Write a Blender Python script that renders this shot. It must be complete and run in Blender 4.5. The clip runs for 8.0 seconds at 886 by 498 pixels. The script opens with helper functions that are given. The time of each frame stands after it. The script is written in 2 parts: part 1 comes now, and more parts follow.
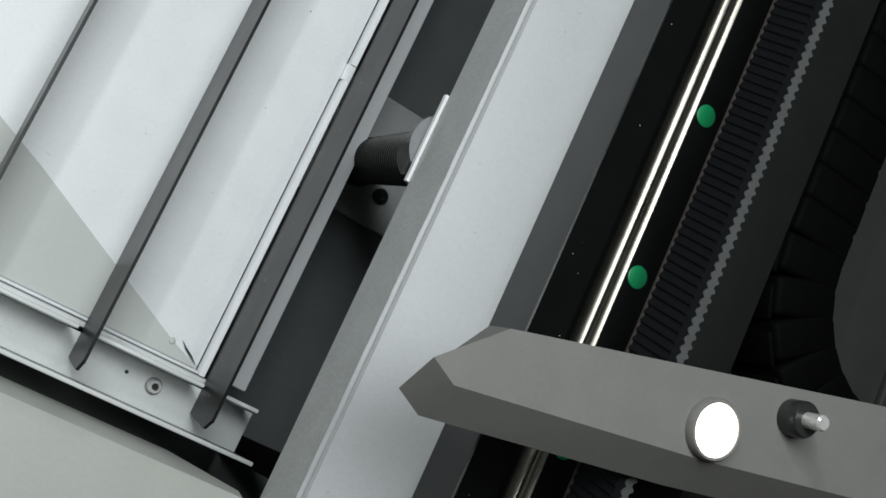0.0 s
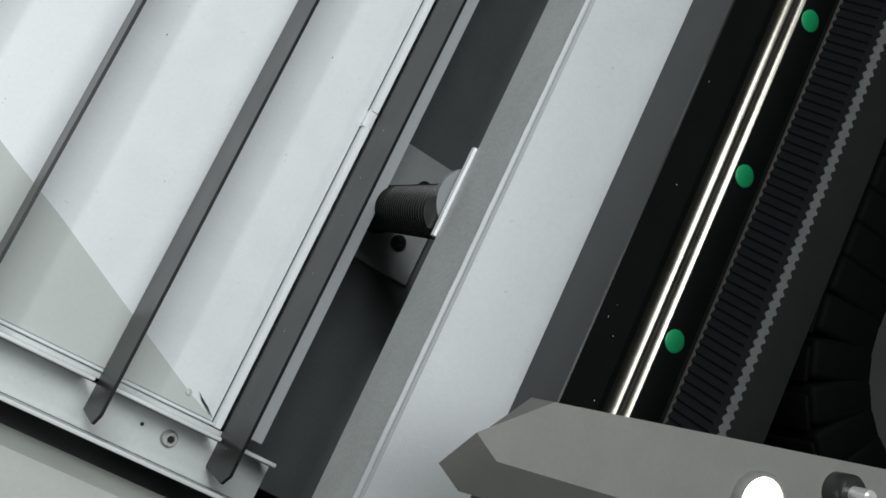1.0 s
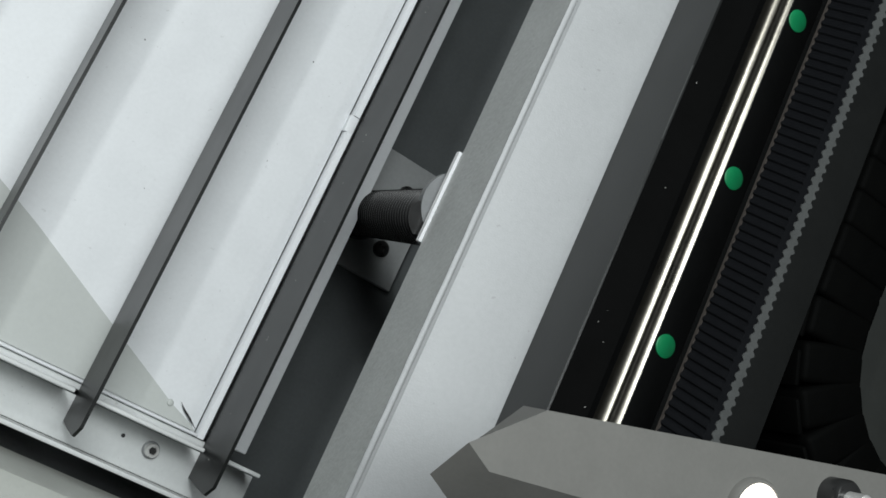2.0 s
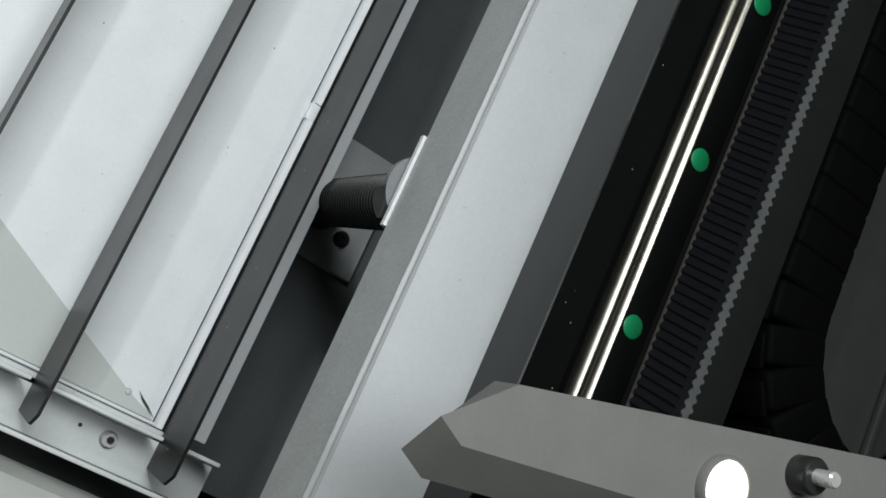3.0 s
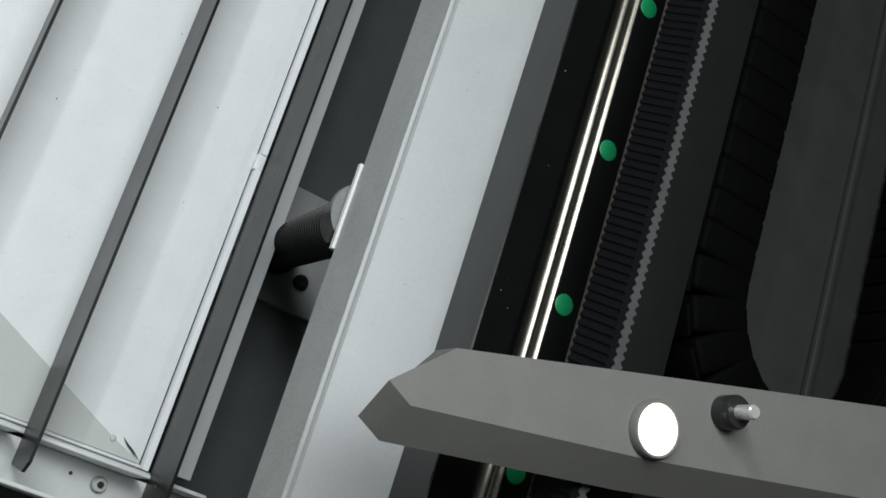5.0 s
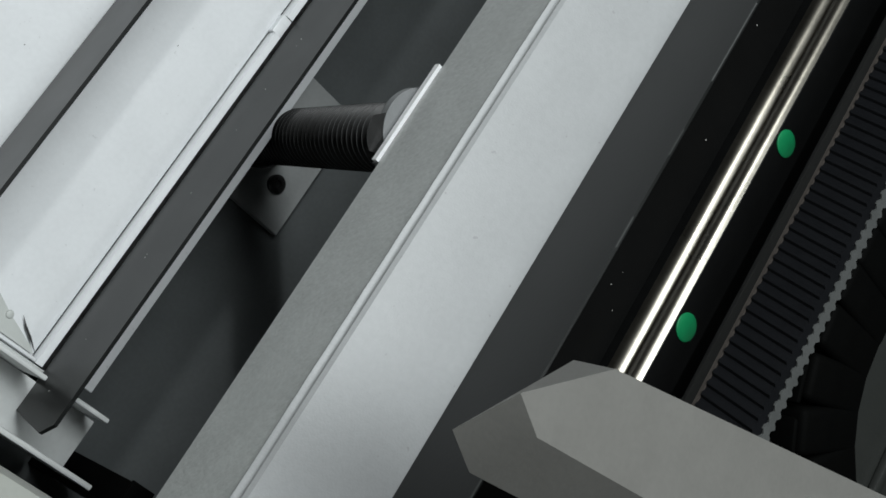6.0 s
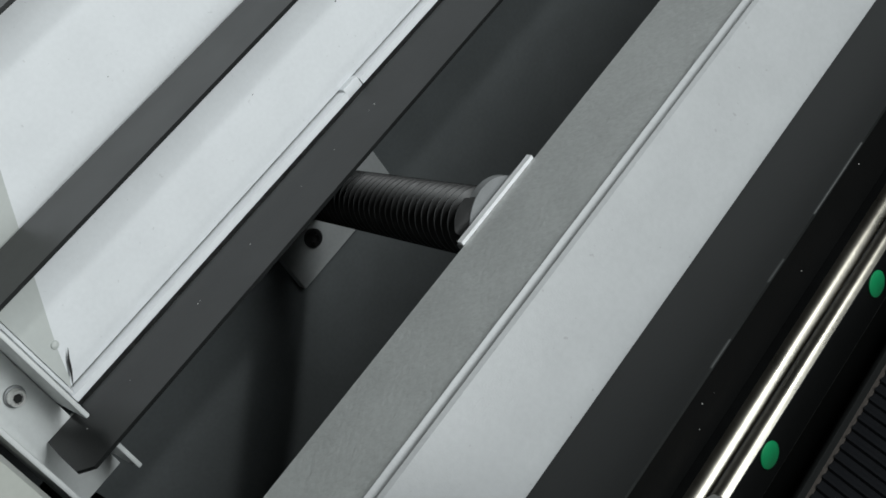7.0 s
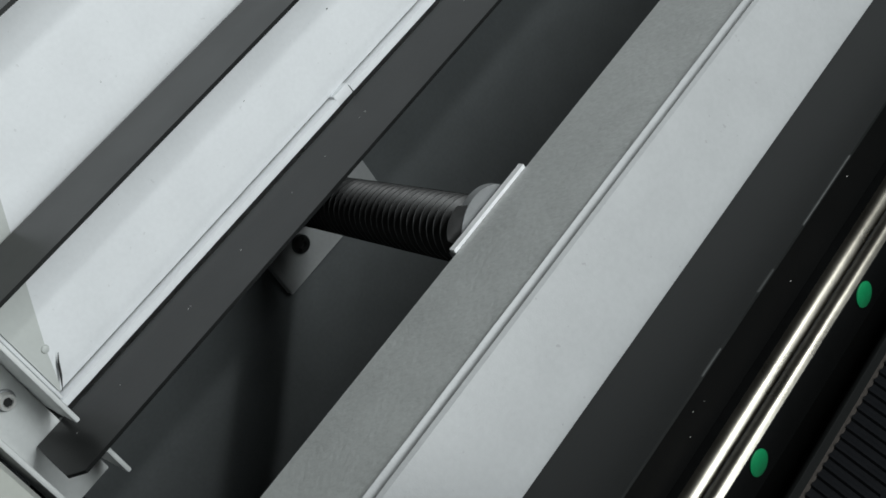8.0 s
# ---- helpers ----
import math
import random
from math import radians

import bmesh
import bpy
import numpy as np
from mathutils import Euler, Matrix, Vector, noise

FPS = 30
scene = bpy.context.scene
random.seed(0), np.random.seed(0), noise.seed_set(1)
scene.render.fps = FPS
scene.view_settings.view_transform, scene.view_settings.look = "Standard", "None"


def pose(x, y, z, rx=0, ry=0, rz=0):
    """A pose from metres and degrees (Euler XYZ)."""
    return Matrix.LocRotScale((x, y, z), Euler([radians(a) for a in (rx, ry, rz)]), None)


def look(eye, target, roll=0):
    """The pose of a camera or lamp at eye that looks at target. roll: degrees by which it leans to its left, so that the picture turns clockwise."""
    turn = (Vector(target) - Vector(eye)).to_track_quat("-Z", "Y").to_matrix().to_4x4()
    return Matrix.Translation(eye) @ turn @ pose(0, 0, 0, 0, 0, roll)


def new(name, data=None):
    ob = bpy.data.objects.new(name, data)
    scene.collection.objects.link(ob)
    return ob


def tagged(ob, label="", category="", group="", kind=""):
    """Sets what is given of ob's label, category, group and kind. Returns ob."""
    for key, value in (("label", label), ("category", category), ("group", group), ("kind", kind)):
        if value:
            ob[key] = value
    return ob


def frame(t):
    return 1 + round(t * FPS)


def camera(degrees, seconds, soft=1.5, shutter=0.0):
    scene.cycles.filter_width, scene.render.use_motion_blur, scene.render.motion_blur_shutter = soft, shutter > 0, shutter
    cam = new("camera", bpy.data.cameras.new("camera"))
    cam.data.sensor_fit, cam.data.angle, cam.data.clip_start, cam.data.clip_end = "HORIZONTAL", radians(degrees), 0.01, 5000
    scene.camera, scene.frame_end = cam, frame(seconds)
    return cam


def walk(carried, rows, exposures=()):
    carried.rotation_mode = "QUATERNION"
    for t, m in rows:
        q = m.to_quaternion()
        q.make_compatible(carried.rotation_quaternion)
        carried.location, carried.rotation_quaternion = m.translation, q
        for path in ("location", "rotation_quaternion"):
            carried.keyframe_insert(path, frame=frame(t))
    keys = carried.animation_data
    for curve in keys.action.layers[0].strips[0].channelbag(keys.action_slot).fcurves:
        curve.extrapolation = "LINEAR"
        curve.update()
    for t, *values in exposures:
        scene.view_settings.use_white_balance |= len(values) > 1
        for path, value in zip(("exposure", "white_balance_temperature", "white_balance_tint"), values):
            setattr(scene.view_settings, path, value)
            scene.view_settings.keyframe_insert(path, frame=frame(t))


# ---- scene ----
cam = camera(38.0, 8.0, soft=1.6)
walk(cam, [
    (0.00, pose(-0.2295, -0.1595, 0.3395, -1.26, -27.72, 27.64)),
    (0.50, pose(-0.2369, -0.1524, 0.3315, -1.07, -27.95, 28.53)),
    (1.00, pose(-0.2399, -0.1527, 0.3250, -0.39, -27.94, 28.26)),
    (1.50, pose(-0.2417, -0.1517, 0.3222, 0.30, -28.77, 27.48)),
    (1.70, pose(-0.2410, -0.1512, 0.3206, 0.16, -28.72, 27.56)),
    (3.00, pose(-0.2383, -0.1610, 0.3126, 0.39, -31.15, 27.74)),
    (3.50, pose(-0.2509, -0.1634, 0.3313, 2.48, -32.37, 24.47)),
    (4.00, pose(-0.2518, -0.1634, 0.3445, 3.71, -34.01, 21.81)),
    (4.20, pose(-0.2552, -0.1619, 0.3601, 5.22, -33.72, 21.26)),
    (5.30, pose(-0.2277, -0.1976, 0.3368, 8.05, -31.69, 19.95)),
    (5.50, pose(-0.2241, -0.1877, 0.3042, 3.38, -34.36, 25.90)),
    (5.70, pose(-0.2230, -0.1797, 0.2607, -3.16, -35.72, 35.34)),
    (5.80, pose(-0.2223, -0.1797, 0.2443, -4.93, -35.99, 37.13)),
    (6.00, pose(-0.2251, -0.1775, 0.2167, -6.08, -38.04, 39.95)),
    (6.20, pose(-0.2320, -0.1778, 0.2023, -8.74, -38.87, 43.15)),
    (6.50, pose(-0.2498, -0.1807, 0.1868, -10.61, -39.60, 47.33)),
    (6.80, pose(-0.2529, -0.1880, 0.1841, -11.02, -40.13, 49.49)),
    (7.00, pose(-0.2585, -0.1926, 0.1872, -10.39, -40.21, 49.79)),
    (7.50, pose(-0.2626, -0.1972, 0.1871, -10.76, -40.92, 51.14)),
    (8.00, pose(-0.2631, -0.1964, 0.1859, -10.71, -41.23, 50.67)),
])
# end of walk

# ---- light ----
world = bpy.data.worlds.new("world")
scene.world = world
world.use_nodes = True
world.node_tree.nodes["Background"].inputs[0].default_value = (0.85, 0.95, 1.0, 1)
world.node_tree.nodes["Background"].inputs[1].default_value = 0.03
scene.view_settings.exposure = 0.0


def area_lamp(name, eye, target, sx, sy, watts, colour):
    d = bpy.data.lights.new(name, "AREA")
    d.shape, d.size, d.size_y, d.energy, d.color = "RECTANGLE", sx, sy, watts, colour
    ob = new(name, d)
    ob.matrix_world = look(eye, target)
    return ob


area_lamp("led_panel_lid", (-0.30, 0.10, 0.60), (-0.12, 0.0, -0.2), 0.24, 0.60, 5.8, (0.92, 0.98, 0.99))
area_lamp("led_lamp_lid", (-0.52, 0.30, 0.43), (-0.03, -0.02, -0.05), 0.04, 0.04, 1.3, (0.94, 0.98, 0.98))



# ---- materials ----
def mat(name, base, rough=0.5, metal=0.0, vary=0.06, scale=60.0, bump=0.0, bump_scale=900.0, dirt=0.0, spec=0.5, rough_vary=0.1, coat=0.0):
    """A painted, metal or plastic surface with two scales of variation and fine relief."""
    m = bpy.data.materials.new(name)
    m.use_nodes = True
    nt = m.node_tree
    n, l = nt.nodes, nt.links
    b = n["Principled BSDF"]
    b.inputs["Metallic"].default_value = metal
    b.inputs["Specular IOR Level"].default_value = spec
    b.inputs["Coat Weight"].default_value = coat
    tc = n.new("ShaderNodeTexCoord")
    n1 = n.new("ShaderNodeTexNoise")
    n1.inputs["Scale"].default_value, n1.inputs["Detail"].default_value = scale, 5
    l.new(tc.outputs["Object"], n1.inputs["Vector"])
    n2 = n.new("ShaderNodeTexNoise")
    n2.inputs["Scale"].default_value, n2.inputs["Detail"].default_value = scale * 9, 3
    l.new(tc.outputs["Object"], n2.inputs["Vector"])
    add = n.new("ShaderNodeMath")
    add.operation = "ADD"
    l.new(n1.outputs["Fac"], add.inputs[0])
    l.new(n2.outputs["Fac"], add.inputs[1])
    ramp = n.new("ShaderNodeMapRange")
    ramp.inputs["From Min"].default_value, ramp.inputs["From Max"].default_value = 0.7, 1.3
    ramp.inputs["To Min"].default_value, ramp.inputs["To Max"].default_value = 1 - vary, 1 + vary
    l.new(add.outputs[0], ramp.inputs["Value"])
    mul = n.new("ShaderNodeVectorMath")
    mul.operation = "SCALE"
    mul.inputs[0].default_value = base
    l.new(ramp.outputs[0], mul.inputs["Scale"])
    colour = mul.outputs[0]
    if dirt:
        n3 = n.new("ShaderNodeTexNoise")
        n3.inputs["Scale"].default_value, n3.inputs["Detail"].default_value = 420, 2
        l.new(tc.outputs["Object"], n3.inputs["Vector"])
        sp = n.new("ShaderNodeMapRange")
        sp.inputs["From Min"].default_value, sp.inputs["From Max"].default_value = 0.72, 0.76
        sp.inputs["To Max"].default_value = dirt
        l.new(n3.outputs["Fac"], sp.inputs["Value"])
        mix = n.new("ShaderNodeMix")
        mix.data_type = "RGBA"
        l.new(sp.outputs[0], mix.inputs["Factor"])
        l.new(colour, mix.inputs[6])
        mix.inputs[7].default_value = (0.12, 0.11, 0.1, 1)
        colour = mix.outputs[2]
    l.new(colour, b.inputs["Base Color"])
    rr = n.new("ShaderNodeMapRange")
    rr.inputs["To Min"].default_value, rr.inputs["To Max"].default_value = max(0.02, rough - rough_vary), min(1, rough + rough_vary)
    l.new(n1.outputs["Fac"], rr.inputs["Value"])
    l.new(rr.outputs[0], b.inputs["Roughness"])
    if bump:
        nb = n.new("ShaderNodeTexNoise")
        nb.inputs["Scale"].default_value, nb.inputs["Detail"].default_value = bump_scale, 2
        l.new(tc.outputs["Object"], nb.inputs["Vector"])
        bp = n.new("ShaderNodeBump")
        bp.inputs["Strength"].default_value, bp.inputs["Distance"].default_value = bump, 0.0005
        l.new(nb.outputs["Fac"], bp.inputs["Height"])
        l.new(bp.outputs[0], b.inputs["Normal"])
    return m


WHITE_PAINT = mat("white_powder_coat", (0.372, 0.380, 0.385), 0.45, vary=0.04, bump=0.15, bump_scale=1500, dirt=0.25)
GREY_EDGE = mat("grey_painted_steel", (0.515, 0.531, 0.523), 0.6, vary=0.09, bump=0.45, bump_scale=520)
TRAY_WHITE = mat("white_tray_paint", (0.77, 0.785, 0.80), 0.35, vary=0.03, bump=0.05, dirt=0.15)
SLAT_GREY = mat("dark_anodised_slat", (0.0115, 0.0120, 0.0122), 0.36, vary=0.15, scale=40, bump=0.04, rough_vary=0.06, spec=0.22)
FLOOR_DARK = mat("dark_grey_floor_paint", (0.150, 0.162, 0.165), 0.36, vary=0.08, bump=0.05, spec=0.8)
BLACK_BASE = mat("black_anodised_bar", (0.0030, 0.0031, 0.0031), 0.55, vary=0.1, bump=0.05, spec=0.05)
BAR_GREY = mat("dark_grey_bar_side", (0.0092, 0.0101, 0.0099), 0.32, vary=0.08, bump=0.03, rough_vary=0.05, spec=0.3)
# dark colour of the painted shade on either side of the belt
BASE_DARK = mat("shaded_matte_dark", (0.0105, 0.0112, 0.0110), 0.6, vary=0.1, bump=0.05, spec=0.15)
# rail steel made black for the darkness that its top mirrors
RAIL_BLACK = mat("steel_with_dark_reflection", (0.0045, 0.0047, 0.0048), 0.4, vary=0.15, spec=0.10)
CHROME = mat("ground_steel", (0.235, 0.222, 0.192), 0.29, 1.0, vary=0.15, rough_vary=0.06)
PLUG_GREEN = mat("green_plastic", (0.004, 0.21, 0.075), 0.4, vary=0.08, scale=300)
BELT_BLACK = mat("black_rubber", (0.0034, 0.0038, 0.0048), 0.6, vary=0.12, scale=200, bump=0.1, spec=0.12)
# grey of the painted lit strip by the belt and of the bar's worn edge
CORE_GREY = mat("lit_strip_and_wear_grey", (0.052, 0.055, 0.054), 0.7, vary=0.15, scale=200, bump=0.2)
BELT_GREY = mat("worn_brown_rubber", (0.030, 0.024, 0.020), 0.7, vary=0.15, scale=200, bump=0.2)
CHAIN_BLACK = mat("black_nylon", (0.0014, 0.0015, 0.0014), 0.7, vary=0.2, scale=150, spec=0.04)
PANEL_GREY = mat("grey_side_panel", (0.021, 0.0228, 0.0208), 0.5, vary=0.05, bump=0.1)
LIT_PANEL_GREY = mat("lit_panel_grey", (0.085, 0.088, 0.086), 0.6, vary=0.06, bump=0.1, spec=0.2)
PLATE_WHITE = mat("light_grey_plate", (0.56, 0.575, 0.575), 0.5, vary=0.05)
SCREW_DARK = mat("dark_oiled_steel", (0.0140, 0.0139, 0.0138), 0.38, 0.0, vary=0.3, scale=250, spec=0.32)
NUT_GREY = mat("machined_grey_steel", (0.22, 0.226, 0.230), 0.45, 0.2, vary=0.08, scale=300)
BOLT_STEEL = mat("bright_bolt_steel", (0.80, 0.79, 0.77), 0.30, 0.6, vary=0.1, scale=400)
BOLT_BLACK = mat("black_bolt_steel", (0.02, 0.02, 0.02), 0.3, vary=0.1, scale=400)
HEAD_GREY = mat("grey_moulded_plastic", (0.160, 0.157, 0.146), 0.55, vary=0.05, scale=80, bump=0.08)
SHEET_WHITE = mat("off_white_sheet", (0.50, 0.52, 0.50), 0.5, vary=0.03, bump=0.05)
LAMP_GLOW = bpy.data.materials.new("lamp_glow")
LAMP_GLOW.use_nodes = True
LAMP_GLOW.node_tree.nodes["Principled BSDF"].inputs["Emission Color"].default_value = (1.0, 0.93, 0.80, 1)
LAMP_GLOW.node_tree.nodes["Principled BSDF"].inputs["Emission Strength"].default_value = 3.0
BRACKET_WHITE = mat("white_bracket_paint", (0.66, 0.675, 0.67), 0.4, vary=0.04, bump=0.08, dirt=0.2)
DUST = mat("pale_dust", (0.55, 0.55, 0.52), 0.8, vary=0.1)
FLECK = mat("dark_fleck", (0.08, 0.08, 0.075), 0.8, vary=0.1)
EDGE_BRIGHT = mat("shiny_edge_pale", (0.88, 0.88, 0.89), 0.35, 0.15, vary=0.05, scale=400)
CREAM_PAINT = mat("cream_powder_coat", (0.37, 0.38, 0.35), 0.45, vary=0.04, bump=0.12, bump_scale=1300)


# ---- mesh helpers ----
def mesh_of(name, bm, material, smooth=None):
    me = bpy.data.meshes.new(name)
    bmesh.ops.recalc_face_normals(bm, faces=bm.faces)
    bm.to_mesh(me)
    bm.free()
    me.materials.append(material)
    if smooth:
        me.shade_smooth()
        me.set_sharp_from_angle(angle=radians(smooth))
    return me


def part(name, bm, material, parent, label="", smooth=35):
    ob = new(name, mesh_of(name, bm, material, smooth))
    if parent is not None:
        ob.parent = parent
        ob.matrix_parent_inverse = parent.matrix_world.inverted()
    if label:
        ob["label"] = label
    return ob


def thing(name, label, category, at=(0, 0, 0), group="", kind=""):
    ob = new(name)
    ob.empty_display_size = 0.01
    ob.location = at
    bpy.context.view_layer.update()
    return tagged(ob, label, category, group, kind)


def bevel(bm, width, segments=2, angle=25):
    edges = [e for e in bm.edges if len(e.link_faces) == 2 and e.calc_face_angle(0) > radians(angle)]
    if width and edges:
        bmesh.ops.bevel(bm, geom=edges, offset=width, segments=segments, affect="EDGES", profile=0.5, clamp_overlap=True)
    return bm


def box(x0, x1, y0, y1, z0, z1, r=0.0008, segments=2):
    bm = bmesh.new()
    bmesh.ops.create_cube(bm, size=1)
    for v in bm.verts:
        v.co = ((x0 + x1) / 2 + v.co.x * (x1 - x0), (y0 + y1) / 2 + v.co.y * (y1 - y0), (z0 + z1) / 2 + v.co.z * (z1 - z0))
    return bevel(bm, r, segments)


def extrude_y(profile, y0, y1, r=0.0, segments=2, angle=25):
    """A bar along y with the given outline in x and z."""
    bm = bmesh.new()
    a = [bm.verts.new((x, y0, z)) for x, z in profile]
    b = [bm.verts.new((x, y1, z)) for x, z in profile]
    n = len(a)
    bm.faces.new(a)
    bm.faces.new(list(reversed(b)))
    for i in range(n):
        bm.faces.new((a[i], b[i], b[(i + 1) % n], a[(i + 1) % n]))
    return bevel(bm, r, segments, angle)


def extrude_x(profile, x0, x1, r=0.0, segments=2, angle=25):
    """A bar along x with the given outline in y and z."""
    bm = extrude_y(profile, x0, x1, r, segments, angle)
    for v in bm.verts:
        v.co = (v.co.y, v.co.x, v.co.z)
    return bm


def lathe(profile, centre=(0, 0, 0), n=40):
    """A turned shape about z from (radius, height) pairs."""
    bm = bmesh.new()
    rings = []
    for r, z in profile:
        rings.append([bm.verts.new((centre[0] + r * math.cos(2 * math.pi * k / n), centre[1] + r * math.sin(2 * math.pi * k / n), centre[2] + z)) for k in range(n)])
    for p, q in zip(rings, rings[1:]):
        for k in range(n):
            bm.faces.new((p[k], p[(k + 1) % n], q[(k + 1) % n], q[k]))
    bm.faces.new(rings[0])
    bm.faces.new(rings[-1])
    return bm


Y0, Y1 = -0.42, 0.62

# ---- setting ----
TRAY_Z, FLOOR_Z = -0.213, -0.270
floor = part("floor", box(-0.9, 0.5, -0.5, 0.7, FLOOR_Z - 0.01, FLOOR_Z, 0), FLOOR_DARK, None, "dark grey painted machine floor pan under the bed")
tagged(floor, category="floor", kind="structure")
wall_e = part("wall_east", box(0.36, 0.372, -0.5, 0.7, FLOOR_Z, 0.98, 0), PANEL_GREY, None, "grey painted inner side wall of the machine")
tagged(wall_e, category="wall", kind="structure")
wall_w = part("wall_west", box(-0.912, -0.9, -0.5, 0.7, FLOOR_Z, 0.98, 0), PANEL_GREY, None, "grey painted inner side wall of the machine")
tagged(wall_w, category="wall", kind="structure")
wall_n = part("wall_north", box(-0.9, 0.36, 0.7, 0.712, FLOOR_Z, 0.98, 0), PANEL_GREY, None, "grey painted inner back wall of the machine")
tagged(wall_n, category="wall", kind="structure")
wall_s = part("wall_south", box(-0.9, 0.36, -0.512, -0.5, FLOOR_Z, 0.98, 0), PANEL_GREY, None, "grey painted inner front wall of the machine")
tagged(wall_s, category="wall", kind="structure")
lid = part("ceiling", box(-0.912, 0.372, -0.512, 0.712, 0.982, 0.99, 0), BLACK_BASE, None, "dark closed lid over the machine")
tagged(lid, category="ceiling", kind="structure")

# side panel floor beside the cable chain
side_panel = thing("side_panel", "grey painted sheet metal panel under the cable chain", "panel", (0.2, 0, -0.034), kind="structure")
part("panel_sheet", box(0.0560, 0.30, Y0, Y1, -0.040, -0.034, 0.0005), PANEL_GREY, side_panel)
# dark strip painted for the rail's shadow, paler strip for the light beyond it
part("panel_shaded_strip", box(0.0136, 0.0488, Y0, Y1, -0.0400, -0.0345, 0.0005), BASE_DARK, side_panel, "dark strip for the shade beside the rail bar")
part("panel_lit_strip", box(0.0490, 0.0558, Y0, Y1, -0.0400, -0.0334, 0.0006), LIT_PANEL_GREY, side_panel, "lighter grey strip for the light falling on the panel under the belt")
part("panel_fold", box(0.1500, 0.1545, Y0, Y1, -0.0339, -0.0305, 0.001), PANEL_GREY, side_panel, "raised folded edge")
part("panel_flange", box(0.30, 0.36, Y0, Y1, -0.040, 0.02, 0.001), PANEL_GREY, side_panel)

# ---- side beam with its rail ----
side_beam = thing("side_beam", "white powder-coated steel side beam with a seam along it", "beam", (0, 0, -0.06), kind="structure")
part("beam_upper", extrude_y([(-0.0480, -0.0556), (-0.0500, -0.0548), (-0.0492, -0.0536), (-0.0470, -0.0528), (-0.0200, -0.0432), (0.0125, -0.0432), (0.0125, -0.0556)], Y0, Y1, 0.0006, 3, 10), WHITE_PAINT, side_beam)
part("beam_core", extrude_y([(-0.0480, -0.0566), (-0.0480, -0.0556), (0.0125, -0.0556), (0.0125, -0.0566)], Y0, Y1), GREY_EDGE, side_beam)
part("beam_lower", extrude_y([(-0.0458, -0.0972), (-0.0502, -0.0586), (-0.0480, -0.0566), (0.0125, -0.0566), (0.0125, -0.0972)], Y0, Y1, 0.0004), GREY_EDGE, side_beam, "grey rougher lower face")
bead = random.Random(9)
bm = bmesh.new()
rows, y = [], -0.26
while y < 0.32:
    h = bead.uniform(-0.00012, 0.00016)
    rows.append([bm.verts.new(q) for q in ((-0.0500, y, -0.0590), (-0.0508 - h, y, -0.0584), (-0.0510 - h, y, -0.0576 + h), (-0.0503, y, -0.0570 + h), (-0.0482, y, -0.0567))])
    y += 0.004
for a, b in zip(rows, rows[1:]):
    for k in range(4):
        bm.faces.new((a[k], b[k], b[k + 1], a[k + 1]))
part("seam_bead", bm, WHITE_PAINT, side_beam, "thin uneven pale seam bead")

rail_bar = thing("rail_bar", "dark anodised aluminium bar carrying the guide rail", "bar", (0, 0, -0.0206))
# upright side, a dark grey somewhat lighter than the bar top
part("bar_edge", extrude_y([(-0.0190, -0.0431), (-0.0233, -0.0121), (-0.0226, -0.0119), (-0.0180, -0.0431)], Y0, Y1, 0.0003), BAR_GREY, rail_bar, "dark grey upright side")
# the bar top's near-black colour includes the darkness it reflects
part("bar_top", extrude_y([(-0.0178, -0.0431), (-0.0224, -0.0121), (0.0135, -0.0121), (0.0135, -0.0431)], Y0, Y1), BLACK_BASE, rail_bar, "black anodised top with its dark reflection in the colour")
wear = random.Random(4)
bm = bmesh.new()
y = -0.2
while y < 0.3:
    ln = wear.uniform(0.004, 0.03)
    w = wear.uniform(0.00003, 0.00012)
    c = [bm.verts.new(q) for q in ((-0.0233 - w, y, -0.0120 - w), (-0.0233 + w, y, -0.01185), (-0.0233 + w, y + ln, -0.01185), (-0.0233 - w, y + ln, -0.0120 - w), (-0.0233, y, -0.0126), (-0.0233, y + ln, -0.0126))]
    for q in ((0, 1, 2, 3), (0, 4, 1), (3, 2, 5), (0, 3, 5, 4), (1, 4, 5, 2)):
        bm.faces.new([c[i] for i in q])
    y += ln + wear.uniform(0.005, 0.06)
tagged(part("worn_edge", bm, CORE_GREY, rail_bar, "bare metal showing along the worn edge", None), kind="stuff")

rail = thing("linear_rail", "black and bright ground steel linear guide rail with green caps", "guide rail", (0, 0, -0.012))
# bare steel body, its dark reflection put into the black colour
part("rail_body", extrude_y([(-0.0085, -0.0119), (-0.0085, -0.0091), (-0.0046, -0.0091), (-0.0046, -0.0003), (-0.0042, 0.0), (0.0068, 0.0), (0.0075, -0.0008), (0.0075, -0.0119)], Y0, Y1), RAIL_BLACK, rail)
RACES = {
    "lower_raceway": [(-0.0085, -0.0090), (-0.0084, -0.0083), (-0.0081, -0.0074), (-0.0076, -0.0065), (-0.0069, -0.0057), (-0.0060, -0.0051), (-0.0050, -0.0048), (-0.0047, -0.0048), (-0.0047, -0.0090)],
    "upper_raceway": [(-0.0068, -0.0034), (-0.0067, -0.0025), (-0.0064, -0.0016), (-0.0059, -0.0008), (-0.0053, -0.0003), (-0.0047, 0.0001), (-0.0047, -0.0034)],
}
for ya, yb in ((Y0, -0.0929), (-0.0925, Y1)):
    for name, profile in RACES.items():
        part(name, extrude_y(profile, ya, yb), CHROME, rail, "bright polished raceway")
    part("groove", extrude_y([(-0.0054, -0.0047), (-0.0052, -0.0035), (-0.0047, -0.0035), (-0.0047, -0.0047)], ya, yb), NUT_GREY, rail, "dull grey groove between the raceways")


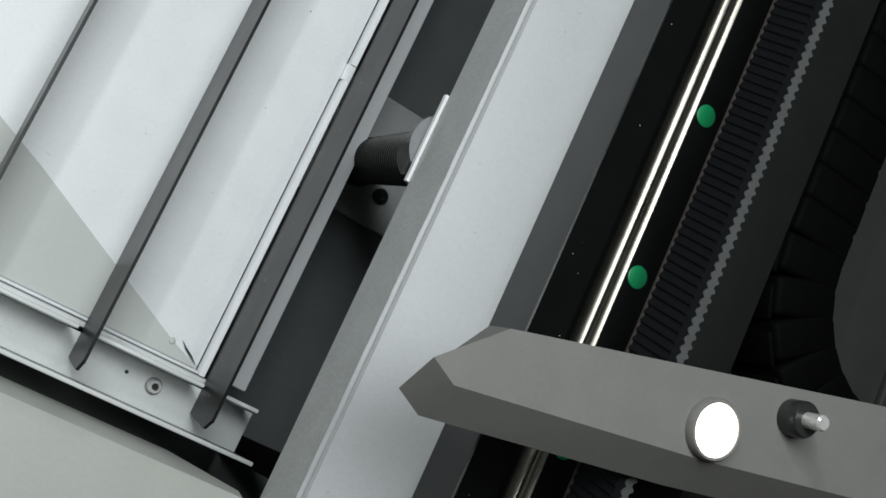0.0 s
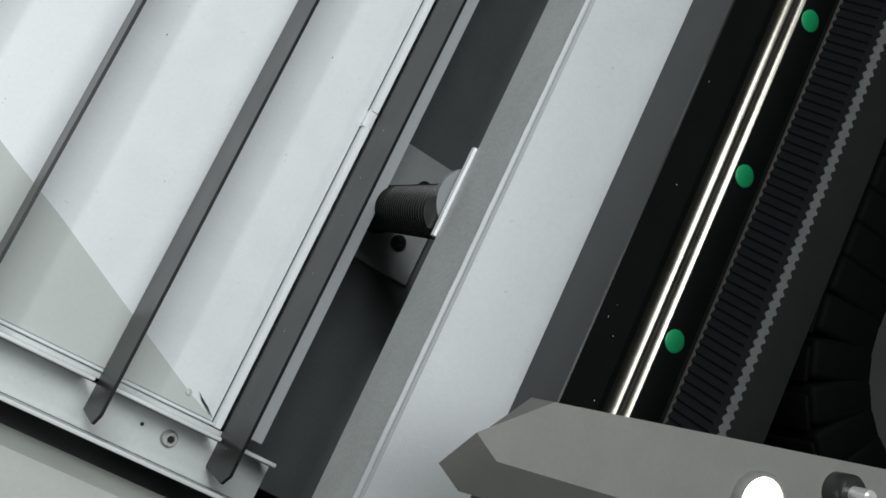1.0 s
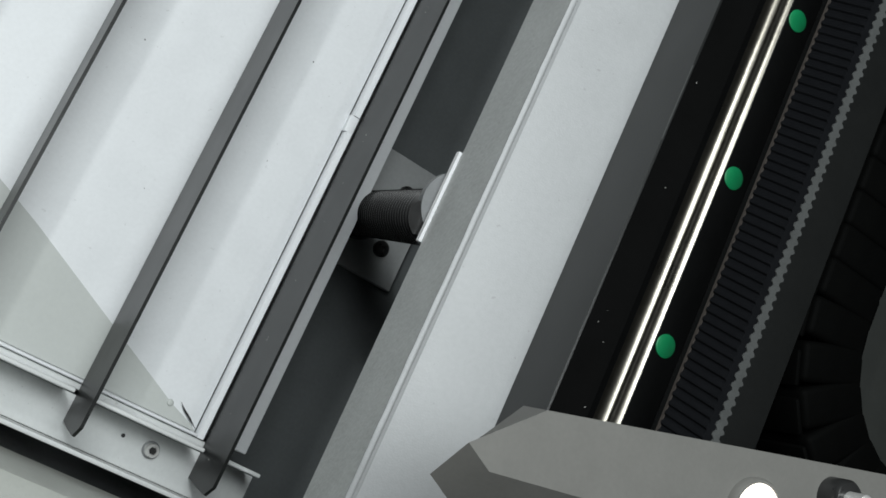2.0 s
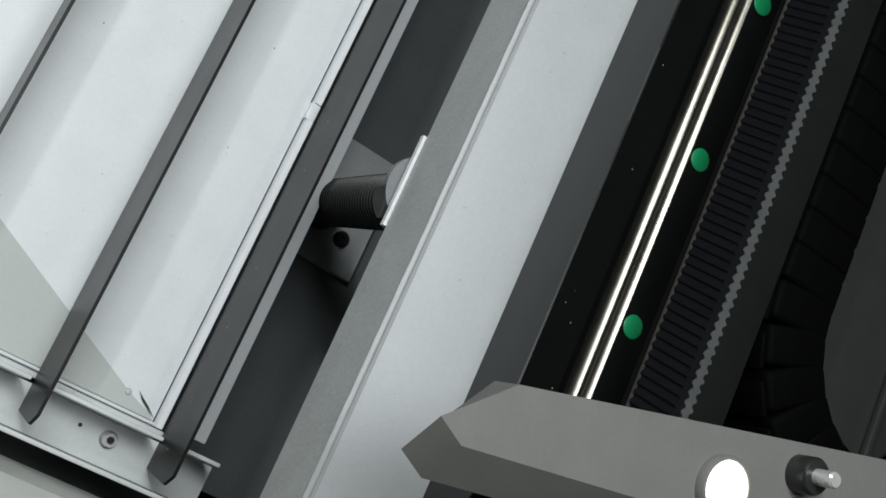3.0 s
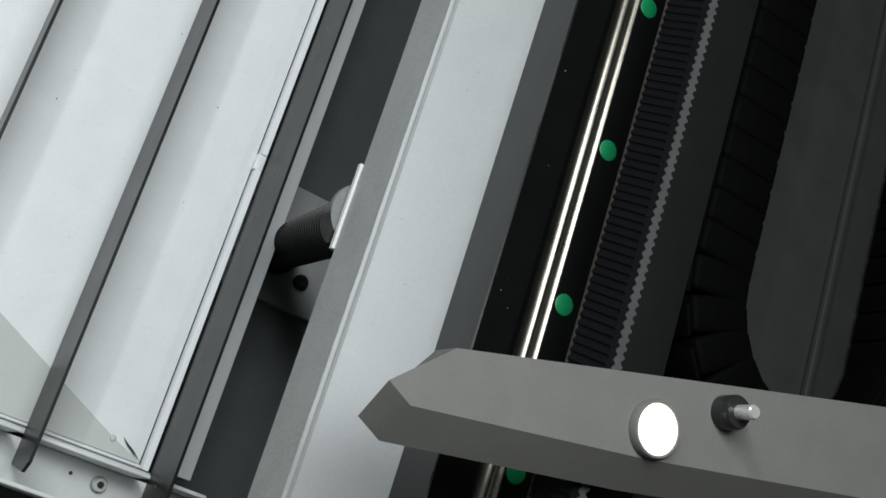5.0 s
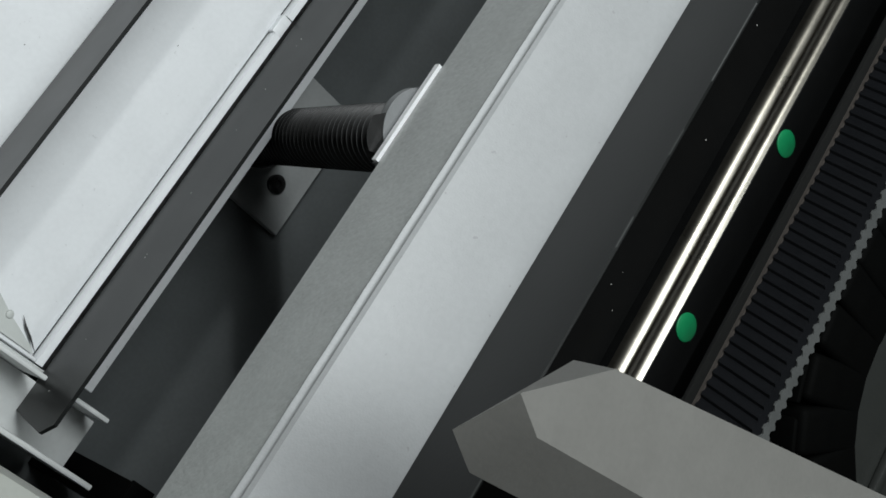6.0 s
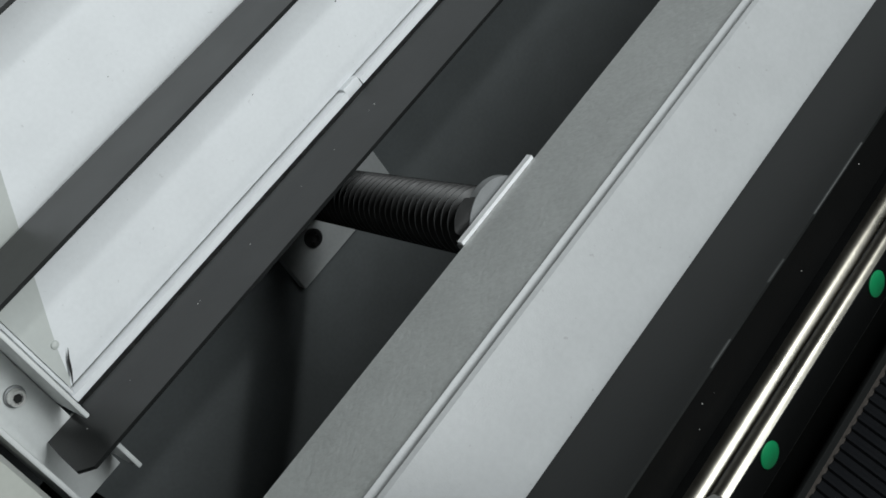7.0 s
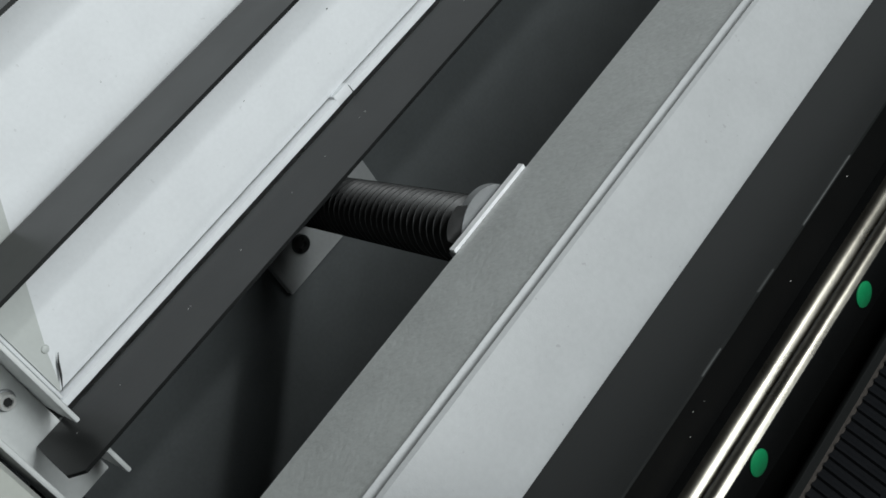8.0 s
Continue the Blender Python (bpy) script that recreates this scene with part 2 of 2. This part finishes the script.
def plug(y):
    ob = part("rail_cap", lathe([(0.0038, -0.0003), (0.0038, 0.0003), (0.0034, 0.0005)], (0, y, 0), 28), PLUG_GREEN, rail, "round green plastic cap")
    return ob


for k in range(-6, 11):
    plug(k * 0.06)

# ---- toothed belt, stretched on edge above the rail ----
BZ0, BZ1 = 0.0205, 0.0362
belt = thing("timing_belt", "black ribbed rubber timing belt stretched on its edge above the rail", "belt", (-0.005, 0, BZ0))


def belt_x(z):
    """The belt leans a little towards the panel."""
    return -0.0068 + 0.26 * (z - BZ0)


def belt_strip(outline, z0, z1, y0, y1, pitch):
    """A strip along y whose two sides follow the outline (left x, right x, share of the pitch)."""
    bm = bmesh.new()
    rows, y = [], y0
    while y < y1:
        for xl, xr, k in outline:
            rows.append([bm.verts.new((belt_x(z) + x, y + k * pitch - 0.28 * (z - BZ0), z)) for x, z in ((xl, z0), (xl, z1), (xr, z1), (xr, z0))])
        y += pitch
    for a, b in zip(rows, rows[1:]):
        for k in range(4):
            bm.faces.new((a[k], a[(k + 1) % 4], b[(k + 1) % 4], b[k]))
    bm.faces.new(rows[0])
    bm.faces.new(rows[-1])
    return bm


TEETH = ((-0.0001, 0.0046, 0.0), (-0.0007, 0.0046, 0.18), (-0.0007, 0.0054, 0.40), (-0.0004, 0.0057, 0.55), (-0.0001, 0.0054, 0.72), (-0.0001, 0.0046, 0.88))
EDGE = ((0.0018, 0.0046, 0.0), (0.0018, 0.0046, 0.18), (0.0024, 0.0054, 0.40), (0.0027, 0.0057, 0.55), (0.0024, 0.0054, 0.72), (0.0018, 0.0046, 0.88))
# the lit surface past the belt is put in as a grey toothed strip
tagged(part("lit_toothed_strip", belt_strip(EDGE, BZ1 + 0.0001, BZ1 + 0.0005, -0.34, 0.46, 0.00305), CORE_GREY, belt, "grey toothed strip for the lit surface seen past the belt", 40), kind="stuff")
tagged(part("belt_teeth", belt_strip(TEETH, BZ0 + 0.0008, BZ1, -0.34, 0.46, 0.00305), BELT_BLACK, belt, "rounded rubber teeth across the belt", 40), kind="stuff")
part("belt_hem", belt_strip(((-0.0004, 0.0010, 0.0),), BZ0 - 0.0002, BZ0 + 0.0007, -0.34, 0.46, 0.05), BELT_GREY, belt, "worn brownish lower hem")

# dark plate added for the shaded zone between the belt and the cable chain
guard = thing("belt_shade_plate", "dark matte plate added for the shaded zone beside the timing belt", "channel", (0.045, 0, -0.034))
part("shade_plate_top", box(0.0300, 0.0552, Y0, Y1, -0.0085, -0.0065, 0.0006), BASE_DARK, guard, "dark flat top")
part("shade_plate_web", box(0.0540, 0.0552, Y0, Y1, -0.0333, -0.0086, 0.0004), BASE_DARK, guard)

# ---- cable chain lying in a bend ----
def chain_path(s):
    """The chain's middle line at s metres from its far end: a straight leg, a half turn, and a leg back."""
    x0, r, yb, leg = 0.0705, 0.0580, -0.012, 0.56
    if s < leg:
        return Vector((x0, yb + leg - s, 0)), 0.0
    a = (s - leg) / r
    if a < math.pi:
        return Vector((x0 + r - r * math.cos(a), yb - r * math.sin(a), 0)), a
    return Vector((x0 + 2 * r, yb + (s - leg - math.pi * r), 0)), math.pi


chain = thing("cable_chain", "black nylon cable drag chain lying in a bend", "cable chain", (0.07, 0, -0.034))


def chain_link():
    bm = box(-0.0140, 0.0140, -0.0072, 0.0072, -0.018, 0.010, 0.0022, 3)
    for sx in (-1, 1):
        b2 = box(sx * 0.0145 - 0.0012, sx * 0.0145 + 0.0012, -0.0088, 0.0040, -0.016, 0.008, 0.0011)
        tmp = bpy.data.meshes.new("tmp")
        b2.to_mesh(tmp)
        b2.free()
        bm.from_mesh(tmp)
        bpy.data.meshes.remove(tmp)
    return mesh_of("chain_link", bm, CHAIN_BLACK, 35)


link_mesh = chain_link()
s = 0.0
while s < 0.56 + math.pi * 0.0580 + 0.5:
    p, a = chain_path(s)
    ob = new("chain_link", link_mesh)
    ob.parent = chain
    ob.matrix_parent_inverse = chain.matrix_world.inverted()
    ob.matrix_basis = Matrix.Translation(p + Vector((0, 0, -0.0155))) @ Matrix.Rotation(a, 4, "Z")
    s += 0.0135

# ---- slatted bed ----
SLATS = (-0.0455, -0.1042, -0.1650, -0.2190, -0.2775, -0.336, -0.3945)
bed = thing("slatted_bed", "white sheet metal tray bed with dark grey slats across it", "slatted bed", (-0.3, 0.1, TRAY_Z))
part("tray_sheet", extrude_y([(-0.70, TRAY_Z - 0.003), (-0.70, TRAY_Z), (-0.0580, TRAY_Z), (-0.0555, TRAY_Z - 0.0002), (-0.0530, TRAY_Z - 0.0008), (-0.0512, TRAY_Z - 0.0012), (-0.0506, TRAY_Z - 0.0018), (-0.0506, TRAY_Z - 0.003)], -0.1420, Y1), TRAY_WHITE, bed)
for ya, yb in ((-0.1418, 0.0085), (0.0170, 0.171), (0.177, 0.33), (0.336, 0.6)):
    part("tray_lip", extrude_y([(-0.0497, TRAY_Z - 0.003), (-0.0497, TRAY_Z + 0.0008), (-0.0492, TRAY_Z + 0.0016), (-0.0466, TRAY_Z + 0.0018), (-0.0460, TRAY_Z - 0.003)], ya, yb, 0.0004), TRAY_WHITE, bed, "raised lip behind a narrow slot")
    part("slot_bridge", box(-0.0508, -0.0462, yb + 0.0001, yb + 0.0083, TRAY_Z - 0.0028, TRAY_Z + 0.0013, 0.0004), TRAY_WHITE, bed)
part("side_flange", box(-0.0438, -0.0286, -0.1400, Y1, -0.2070, -0.2050, 0.0006), TRAY_WHITE, bed, "white outer flange")
part("side_skirt", box(-0.0300, -0.0288, -0.1400, Y1, -0.2560, -0.2071, 0.0004), BRACKET_WHITE, bed)
part("front_lip", box(-0.70, -0.0500, -0.1418, -0.1404, TRAY_Z + 0.0002, TRAY_Z + 0.0022, 0.0005), TRAY_WHITE, bed)


def slat_mesh(foot):
    """A thin blade standing on its edge, leaning slightly, its end cut off at both corners."""
    bm = bmesh.new()
    side = [(-0.1582, foot), (-0.1600, -0.1960), (-0.1618, -0.1785), (-0.1575, -0.1712), (Y1, -0.1712), (Y1, foot)]
    lean = lambda z: -0.080 * (z - TRAY_Z)
    a = [bm.verts.new((lean(z), y, z)) for y, z in side]
    b = [bm.verts.new((lean(z) + 0.0014, y, z)) for y, z in side]
    bm.faces.new(a)
    bm.faces.new(list(reversed(b)))
    for i in range(6):
        bm.faces.new((a[i], b[i], b[(i + 1) % 6], a[(i + 1) % 6]))
    return mesh_of("slat", bevel(bm, 0.0002), SLAT_GREY, 35)


blade = slat_mesh(-0.2096)
for x in SLATS:
    ob = new("slat", blade)
    ob.parent = bed
    ob.matrix_parent_inverse = bed.matrix_world.inverted()
    ob.matrix_basis = Matrix.Translation((x, 0, 0))
    ob["label"] = "dark grey metal slat with a chamfered end"

# loose corner sheet lying on the tray
sheet = thing("corner_sheet", "off-white thin sheet lying cut across the tray corner", "sheet", (-0.15, -0.12, TRAY_Z))
bm = bmesh.new()
outline = [(-0.0515, -0.1400), (-0.0545, -0.1380), (-0.0590, -0.1362), (-0.0660, -0.1335), (-0.1500, -0.0925), (-0.1730, -0.0825), (-0.2600, -0.0430), (-0.2600, -0.1400)]
lo = [bm.verts.new((x, y, TRAY_Z + 0.0003)) for x, y in outline]
hi = [bm.verts.new((x, y, TRAY_Z + 0.0010)) for x, y in outline]
bm.faces.new(hi)
for i in range(len(lo)):
    j = (i + 1) % len(lo)
    bm.faces.new((lo[i], lo[j], hi[j], hi[i]))
part("sheet", bm, SHEET_WHITE, sheet, smooth=None)
bm = bmesh.new()
slit = [(-0.0668, -0.1318), (-0.0640, -0.1338), (-0.0600, -0.1362), (-0.0556, -0.1398), (-0.0598, -0.1372), (-0.0638, -0.1348)]
for zz in (0.0012, 0.0016):
    bm.faces.new([bm.verts.new((x, y, TRAY_Z + zz)) for x, y in slit])
ring = list(bm.verts)
for i in range(6):
    bm.faces.new((ring[i], ring[(i + 1) % 6], ring[6 + (i + 1) % 6], ring[6 + i]))
bmesh.ops.translate(bm, vec=(0.0040, 0.0006, 0), verts=bm.verts)
part("torn_slit", bm, BOLT_BLACK, sheet, "dark torn slit", None)
bubble = lathe([(0.0016, 0), (0.0013, 0.0007), (0.0006, 0.0010)], (-0.0668, -0.1335, TRAY_Z + 0.0009), 16)
part("blister", bubble, SHEET_WHITE, sheet)

bracket = thing("slat_bracket", "white painted channel bracket notched for the slats", "bracket", (-0.2, -0.16, -0.2))
part("channel_base", box(-0.70, -0.0190, -0.1660, -0.1470, -0.2120, -0.2100, 0.0004), BRACKET_WHITE, bracket)
part("front_flange", box(-0.70, -0.0190, -0.1682, -0.1662, -0.2125, -0.1830, 0.0006), BRACKET_WHITE, bracket, "front upright flange")
edges = [-0.0252] + [e for x in SLATS for e in (x + 0.0020, x - 0.0068)] + [-0.70]
for a, b in zip(edges[0::2], edges[1::2]):
    part("rear_flange", box(b, a, -0.1468, -0.1450, -0.2160, -0.1880, 0.0006), BRACKET_WHITE, bracket, "upright rear flange between two slats")
part("web", box(-0.70, -0.0430, -0.1448, -0.1422, -0.2200, -0.2128, 0.0003), BRACKET_WHITE, bracket)

bolt = thing("bracket_bolt", "bright steel hex socket bolt with a washer", "bolt", (-0.0660, -0.1545, -0.2100))
part("washer", lathe([(0.0038, 0), (0.0038, 0.0006), (0.0035, 0.0008)], (-0.0660, -0.1545, -0.2099), 28), NUT_GREY, bolt)
part("bolt_head", lathe([(0.0030, 0.0008), (0.0030, 0.0028), (0.0026, 0.0034), (0.0018, 0.0034), (0.0016, 0.0026)], (-0.0660, -0.1545, -0.2099), 24), BOLT_STEEL, bolt)
part("hex_socket", lathe([(0.0016, 0.0029), (0.0016, 0.0032)], (-0.0660, -0.1545, -0.2099), 6), BOLT_BLACK, bolt, "dark hex socket", None)

part("punched_hole", lathe([(0.0009, 0.0), (0.0009, 0.0002)], (-0.0793, -0.1538, -0.2100), 12), BOLT_BLACK, bracket, "small dark punched hole", None)

stop = thing("floor_stop", "black painted metal stop standing on the machine floor", "stop", (-0.001, -0.166, FLOOR_Z))
part("post", box(-0.0040, 0.0050, -0.1700, -0.1575, FLOOR_Z + 0.0002, -0.1900, 0.0008), BLACK_BASE, stop)
part("cap", box(-0.0045, 0.0055, -0.1705, -0.1570, -0.1899, -0.1885, 0.0004), BLACK_BASE, stop)


# ---- front beam ----
front = thing("front_beam", "cream powder-coated front cross beam of the machine frame", "beam", (-0.3, -0.2, -0.1), kind="structure")
part("beam_body", extrude_x([(-0.1765, -0.105), (-0.1780, -0.0985), (-0.1828, -0.0960), (-0.30, -0.0960), (-0.30, -0.20), (-0.1765, -0.20)], -0.88, -0.0512, 0.0008, 3), CREAM_PAINT, front)

# ---- lifting screw ----
RX, RY = -0.003, -0.009
plate = thing("base_plate", "light grey square base plate bolted to the floor pan", "plate", (RX, RY, FLOOR_Z))
part("plate", box(-0.038, 0.0278, -0.0352, 0.0300, FLOOR_Z + 0.0002, FLOOR_Z + 0.005, 0.0006), PLATE_WHITE, plate)
for dx, dy in ((0.0132, -0.0182), (0.0132, 0.0130), (-0.0235, -0.0182), (-0.0235, 0.0130)):
    b = part("plate_bolt", lathe([(0.0042, 0), (0.0042, 0.0020), (0.0034, 0.0028), (0.0018, 0.0028), (0.0016, 0.0012)], (dx, dy, FLOOR_Z + 0.005), 24), BOLT_BLACK, plate, "black socket bolt")

SB, ST = Vector((-0.0065, -0.0085, FLOOR_Z + 0.0048)), Vector((-0.0421, -0.0345, -0.1042))
AX = (ST - SB).normalized()
TURN = AX.to_track_quat("Z", "Y").to_matrix().to_4x4()
screw = thing("lead_screw", "dark oiled steel threaded screw rising to the beam", "lead screw", tuple(SB))
prof = [(0.0100, 0.0)]
z = 0.010
while z < (ST - SB).length + 0.006:
    prof += [(0.0072, z), (0.0098, z + 0.0014), (0.0111, z + 0.0019), (0.0111, z + 0.0024), (0.0098, z + 0.0030), (0.0072, z + 0.0044)]
    z += 0.0049
bm = lathe(prof, (0, 0, 0), 44)
# the ridges lean a little, as a screw thread's do
for v in bm.verts:
    v.co.z += 0.0019 * math.atan2(v.co.y, v.co.x) / math.pi * 0.5
bmesh.ops.transform(bm, matrix=Matrix.Translation(SB) @ TURN, verts=bm.verts)
# the upper end is cut level under the nut's flange
cut = bmesh.ops.bisect_plane(bm, geom=bm.verts[:] + bm.edges[:] + bm.faces[:], plane_co=(0, 0, -0.1008), plane_no=(0, 0, 1), clear_outer=True)
bmesh.ops.holes_fill(bm, edges=[e for e in cut["geom_cut"] if isinstance(e, bmesh.types.BMEdge)], sides=0)
part("thread", bm, SCREW_DARK, screw, smooth=12)
bm = lathe([(0.0122, 0.0), (0.0128, 0.0012), (0.0128, 0.012), (0.0118, 0.0135)], (0, 0, 0), 40)
bmesh.ops.transform(bm, matrix=Matrix.Translation(SB) @ TURN, verts=bm.verts)
part("collar", bm, BOLT_BLACK, screw, "black collar")

nut = thing("lead_nut", "machined grey flanged nut under the beam, shiny edge", "nut", (-0.036, -0.029, -0.1))
part("nut_body", lathe([(0.0130, -0.0034), (0.0136, -0.0028), (0.0136, 0.0)], (-0.0380, -0.0288, -0.1005), 48), NUT_GREY, nut)
bm = extrude_y([(-0.0458, -0.1004), (-0.0458, -0.0974), (-0.010, -0.0974), (-0.010, -0.1004)], -0.0470, -0.0092, 0.0004)
part("nut_flange", bm, NUT_GREY, nut, "grey machined flange")
# strip along the flange edge, its shine put into a near-white colour
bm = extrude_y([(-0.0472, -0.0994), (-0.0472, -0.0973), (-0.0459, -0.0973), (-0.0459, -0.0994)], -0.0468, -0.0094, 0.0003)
part("bright_edge", bm, EDGE_BRIGHT, nut, "narrow flange edge with its shine in a pale colour")

# ---- working head above the beam ----
HEAD_TOP, HEAD_LOW = 0.052, 0.041
head = thing("tool_head", "grey moulded plastic tool head with a bright lamp", "tool head", (-0.0553, -0.1197, HEAD_LOW))
bm = bmesh.new()
outline = [(-0.0820, -0.1210), (-0.0650, -0.1050), (0.1289, -0.052), (0.1509, -0.0821), (0.0086, -0.1112), (-0.0735, -0.1250)]
lo = [bm.verts.new((x, y - (0.010 if k in (0, 3, 4, 5) else 0), HEAD_LOW)) for k, (x, y) in enumerate(outline)]
hi = [bm.verts.new((x, y, HEAD_TOP)) for x, y in outline]
bm.faces.new(hi)
bm.faces.new(list(reversed(lo)))
for i in range(6):
    bm.faces.new((lo[i], lo[(i + 1) % 6], hi[(i + 1) % 6], hi[i]))
part("cover", bevel(bm, 0.0048, 6), HEAD_GREY, head)
LAMP, KNOB = (0.0080, -0.1020, HEAD_TOP), (0.0340, -0.0870, HEAD_TOP)
lamp = part("lamp_bezel", lathe([(0.0092, 0), (0.0092, 0.002), (0.0086, 0.003), (0.0079, 0.003), (0.0079, 0.0015)], LAMP, 32), HEAD_GREY, head, "round lamp bezel")
part("lamp_lens", lathe([(0.0078, 0.0016), (0.0078, 0.0026), (0.0060, 0.0040), (0.0028, 0.0048)], LAMP, 32), LAMP_GLOW, lamp, "glowing lamp lens")
knob = part("knob", lathe([(0.0055, 0), (0.0055, 0.006), (0.0048, 0.007)], KNOB, 32), BOLT_BLACK, head, "black clamp knob")
part("spindle", lathe([(0.0024, 0.007), (0.0024, 0.013), (0.0019, 0.0137)], KNOB, 24), BOLT_STEEL, knob, "bright steel spindle")

# ---- specks and dust ----
def specks(name, seed, n, place, size, material, parent, label):
    """Small uneven flecks lying on a surface; place(rnd) gives a point and two directions along the surface."""
    rnd = random.Random(seed)
    bm = bmesh.new()
    for _ in range(n):
        p, u, w = place(rnd)
        nrm = u.cross(w).normalized() * 0.00008
        r = size * rnd.uniform(0.4, 1.0)
        ring = []
        for k in range(6):
            a = k * math.pi / 3 + rnd.uniform(-0.3, 0.3)
            q = r * rnd.uniform(0.5, 1.1)
            ring.append(bm.verts.new(p + u * (math.cos(a) * q * 1.5) + w * (math.sin(a) * q) + nrm))
        top = bm.verts.new(p + nrm * 3)
        for k in range(6):
            bm.faces.new((ring[k], ring[(k + 1) % 6], top))
    return tagged(part(name, bm, material, parent, label, None), kind="stuff")


UP = Vector((0.0270, 0, 0.0096)).normalized()
ALONG = Vector((0, 1, 0))


def on_wall(rnd):
    f = rnd.random()
    return Vector((-0.0470 + 0.0270 * f, rnd.uniform(-0.2, 0.16), -0.0528 + 0.0096 * f)), ALONG, UP


specks("paint_flecks", 3, 22, on_wall, 0.00034, FLECK, side_beam, "small dark flecks on the paint")
specks("tray_flecks", 5, 18, lambda r: (Vector((r.uniform(-0.2, -0.05), r.uniform(-0.14, 0.12), TRAY_Z)), ALONG, Vector((-1, 0, 0))), 0.00036, FLECK, bed, "small dark flecks on the tray")
specks("bar_dust", 7, 9, lambda r: (Vector((r.uniform(-0.0222, -0.0090), r.uniform(-0.2, 0.16), -0.0121)), ALONG, Vector((-1, 0, 0))), 0.00022, DUST, rail_bar, "pale dust specks")
specks("slat_scratches", 8, 14, lambda r: (Vector((-0.0455 - 0.080 * 0.02 - 0.0001, r.uniform(-0.15, 0.1), TRAY_Z + 0.02)), Vector((-0.080, 0, 0.997)), ALONG), 0.0004, DUST, bed, "pale scratch marks on a slat")
MARKS = iter(((-0.0410, -0.0331), (-0.0340, -0.0372), (-0.0395, -0.0060), (-0.0300, -0.1010)))


def on_marks(rnd):
    x, y = next(MARKS)
    return Vector((x, y, -0.0528 + (x + 0.0470) * 0.3556)), ALONG, UP


specks("paint_chips", 11, 4, on_marks, 0.0007, FLECK, side_beam, "larger dark chips in the paint")
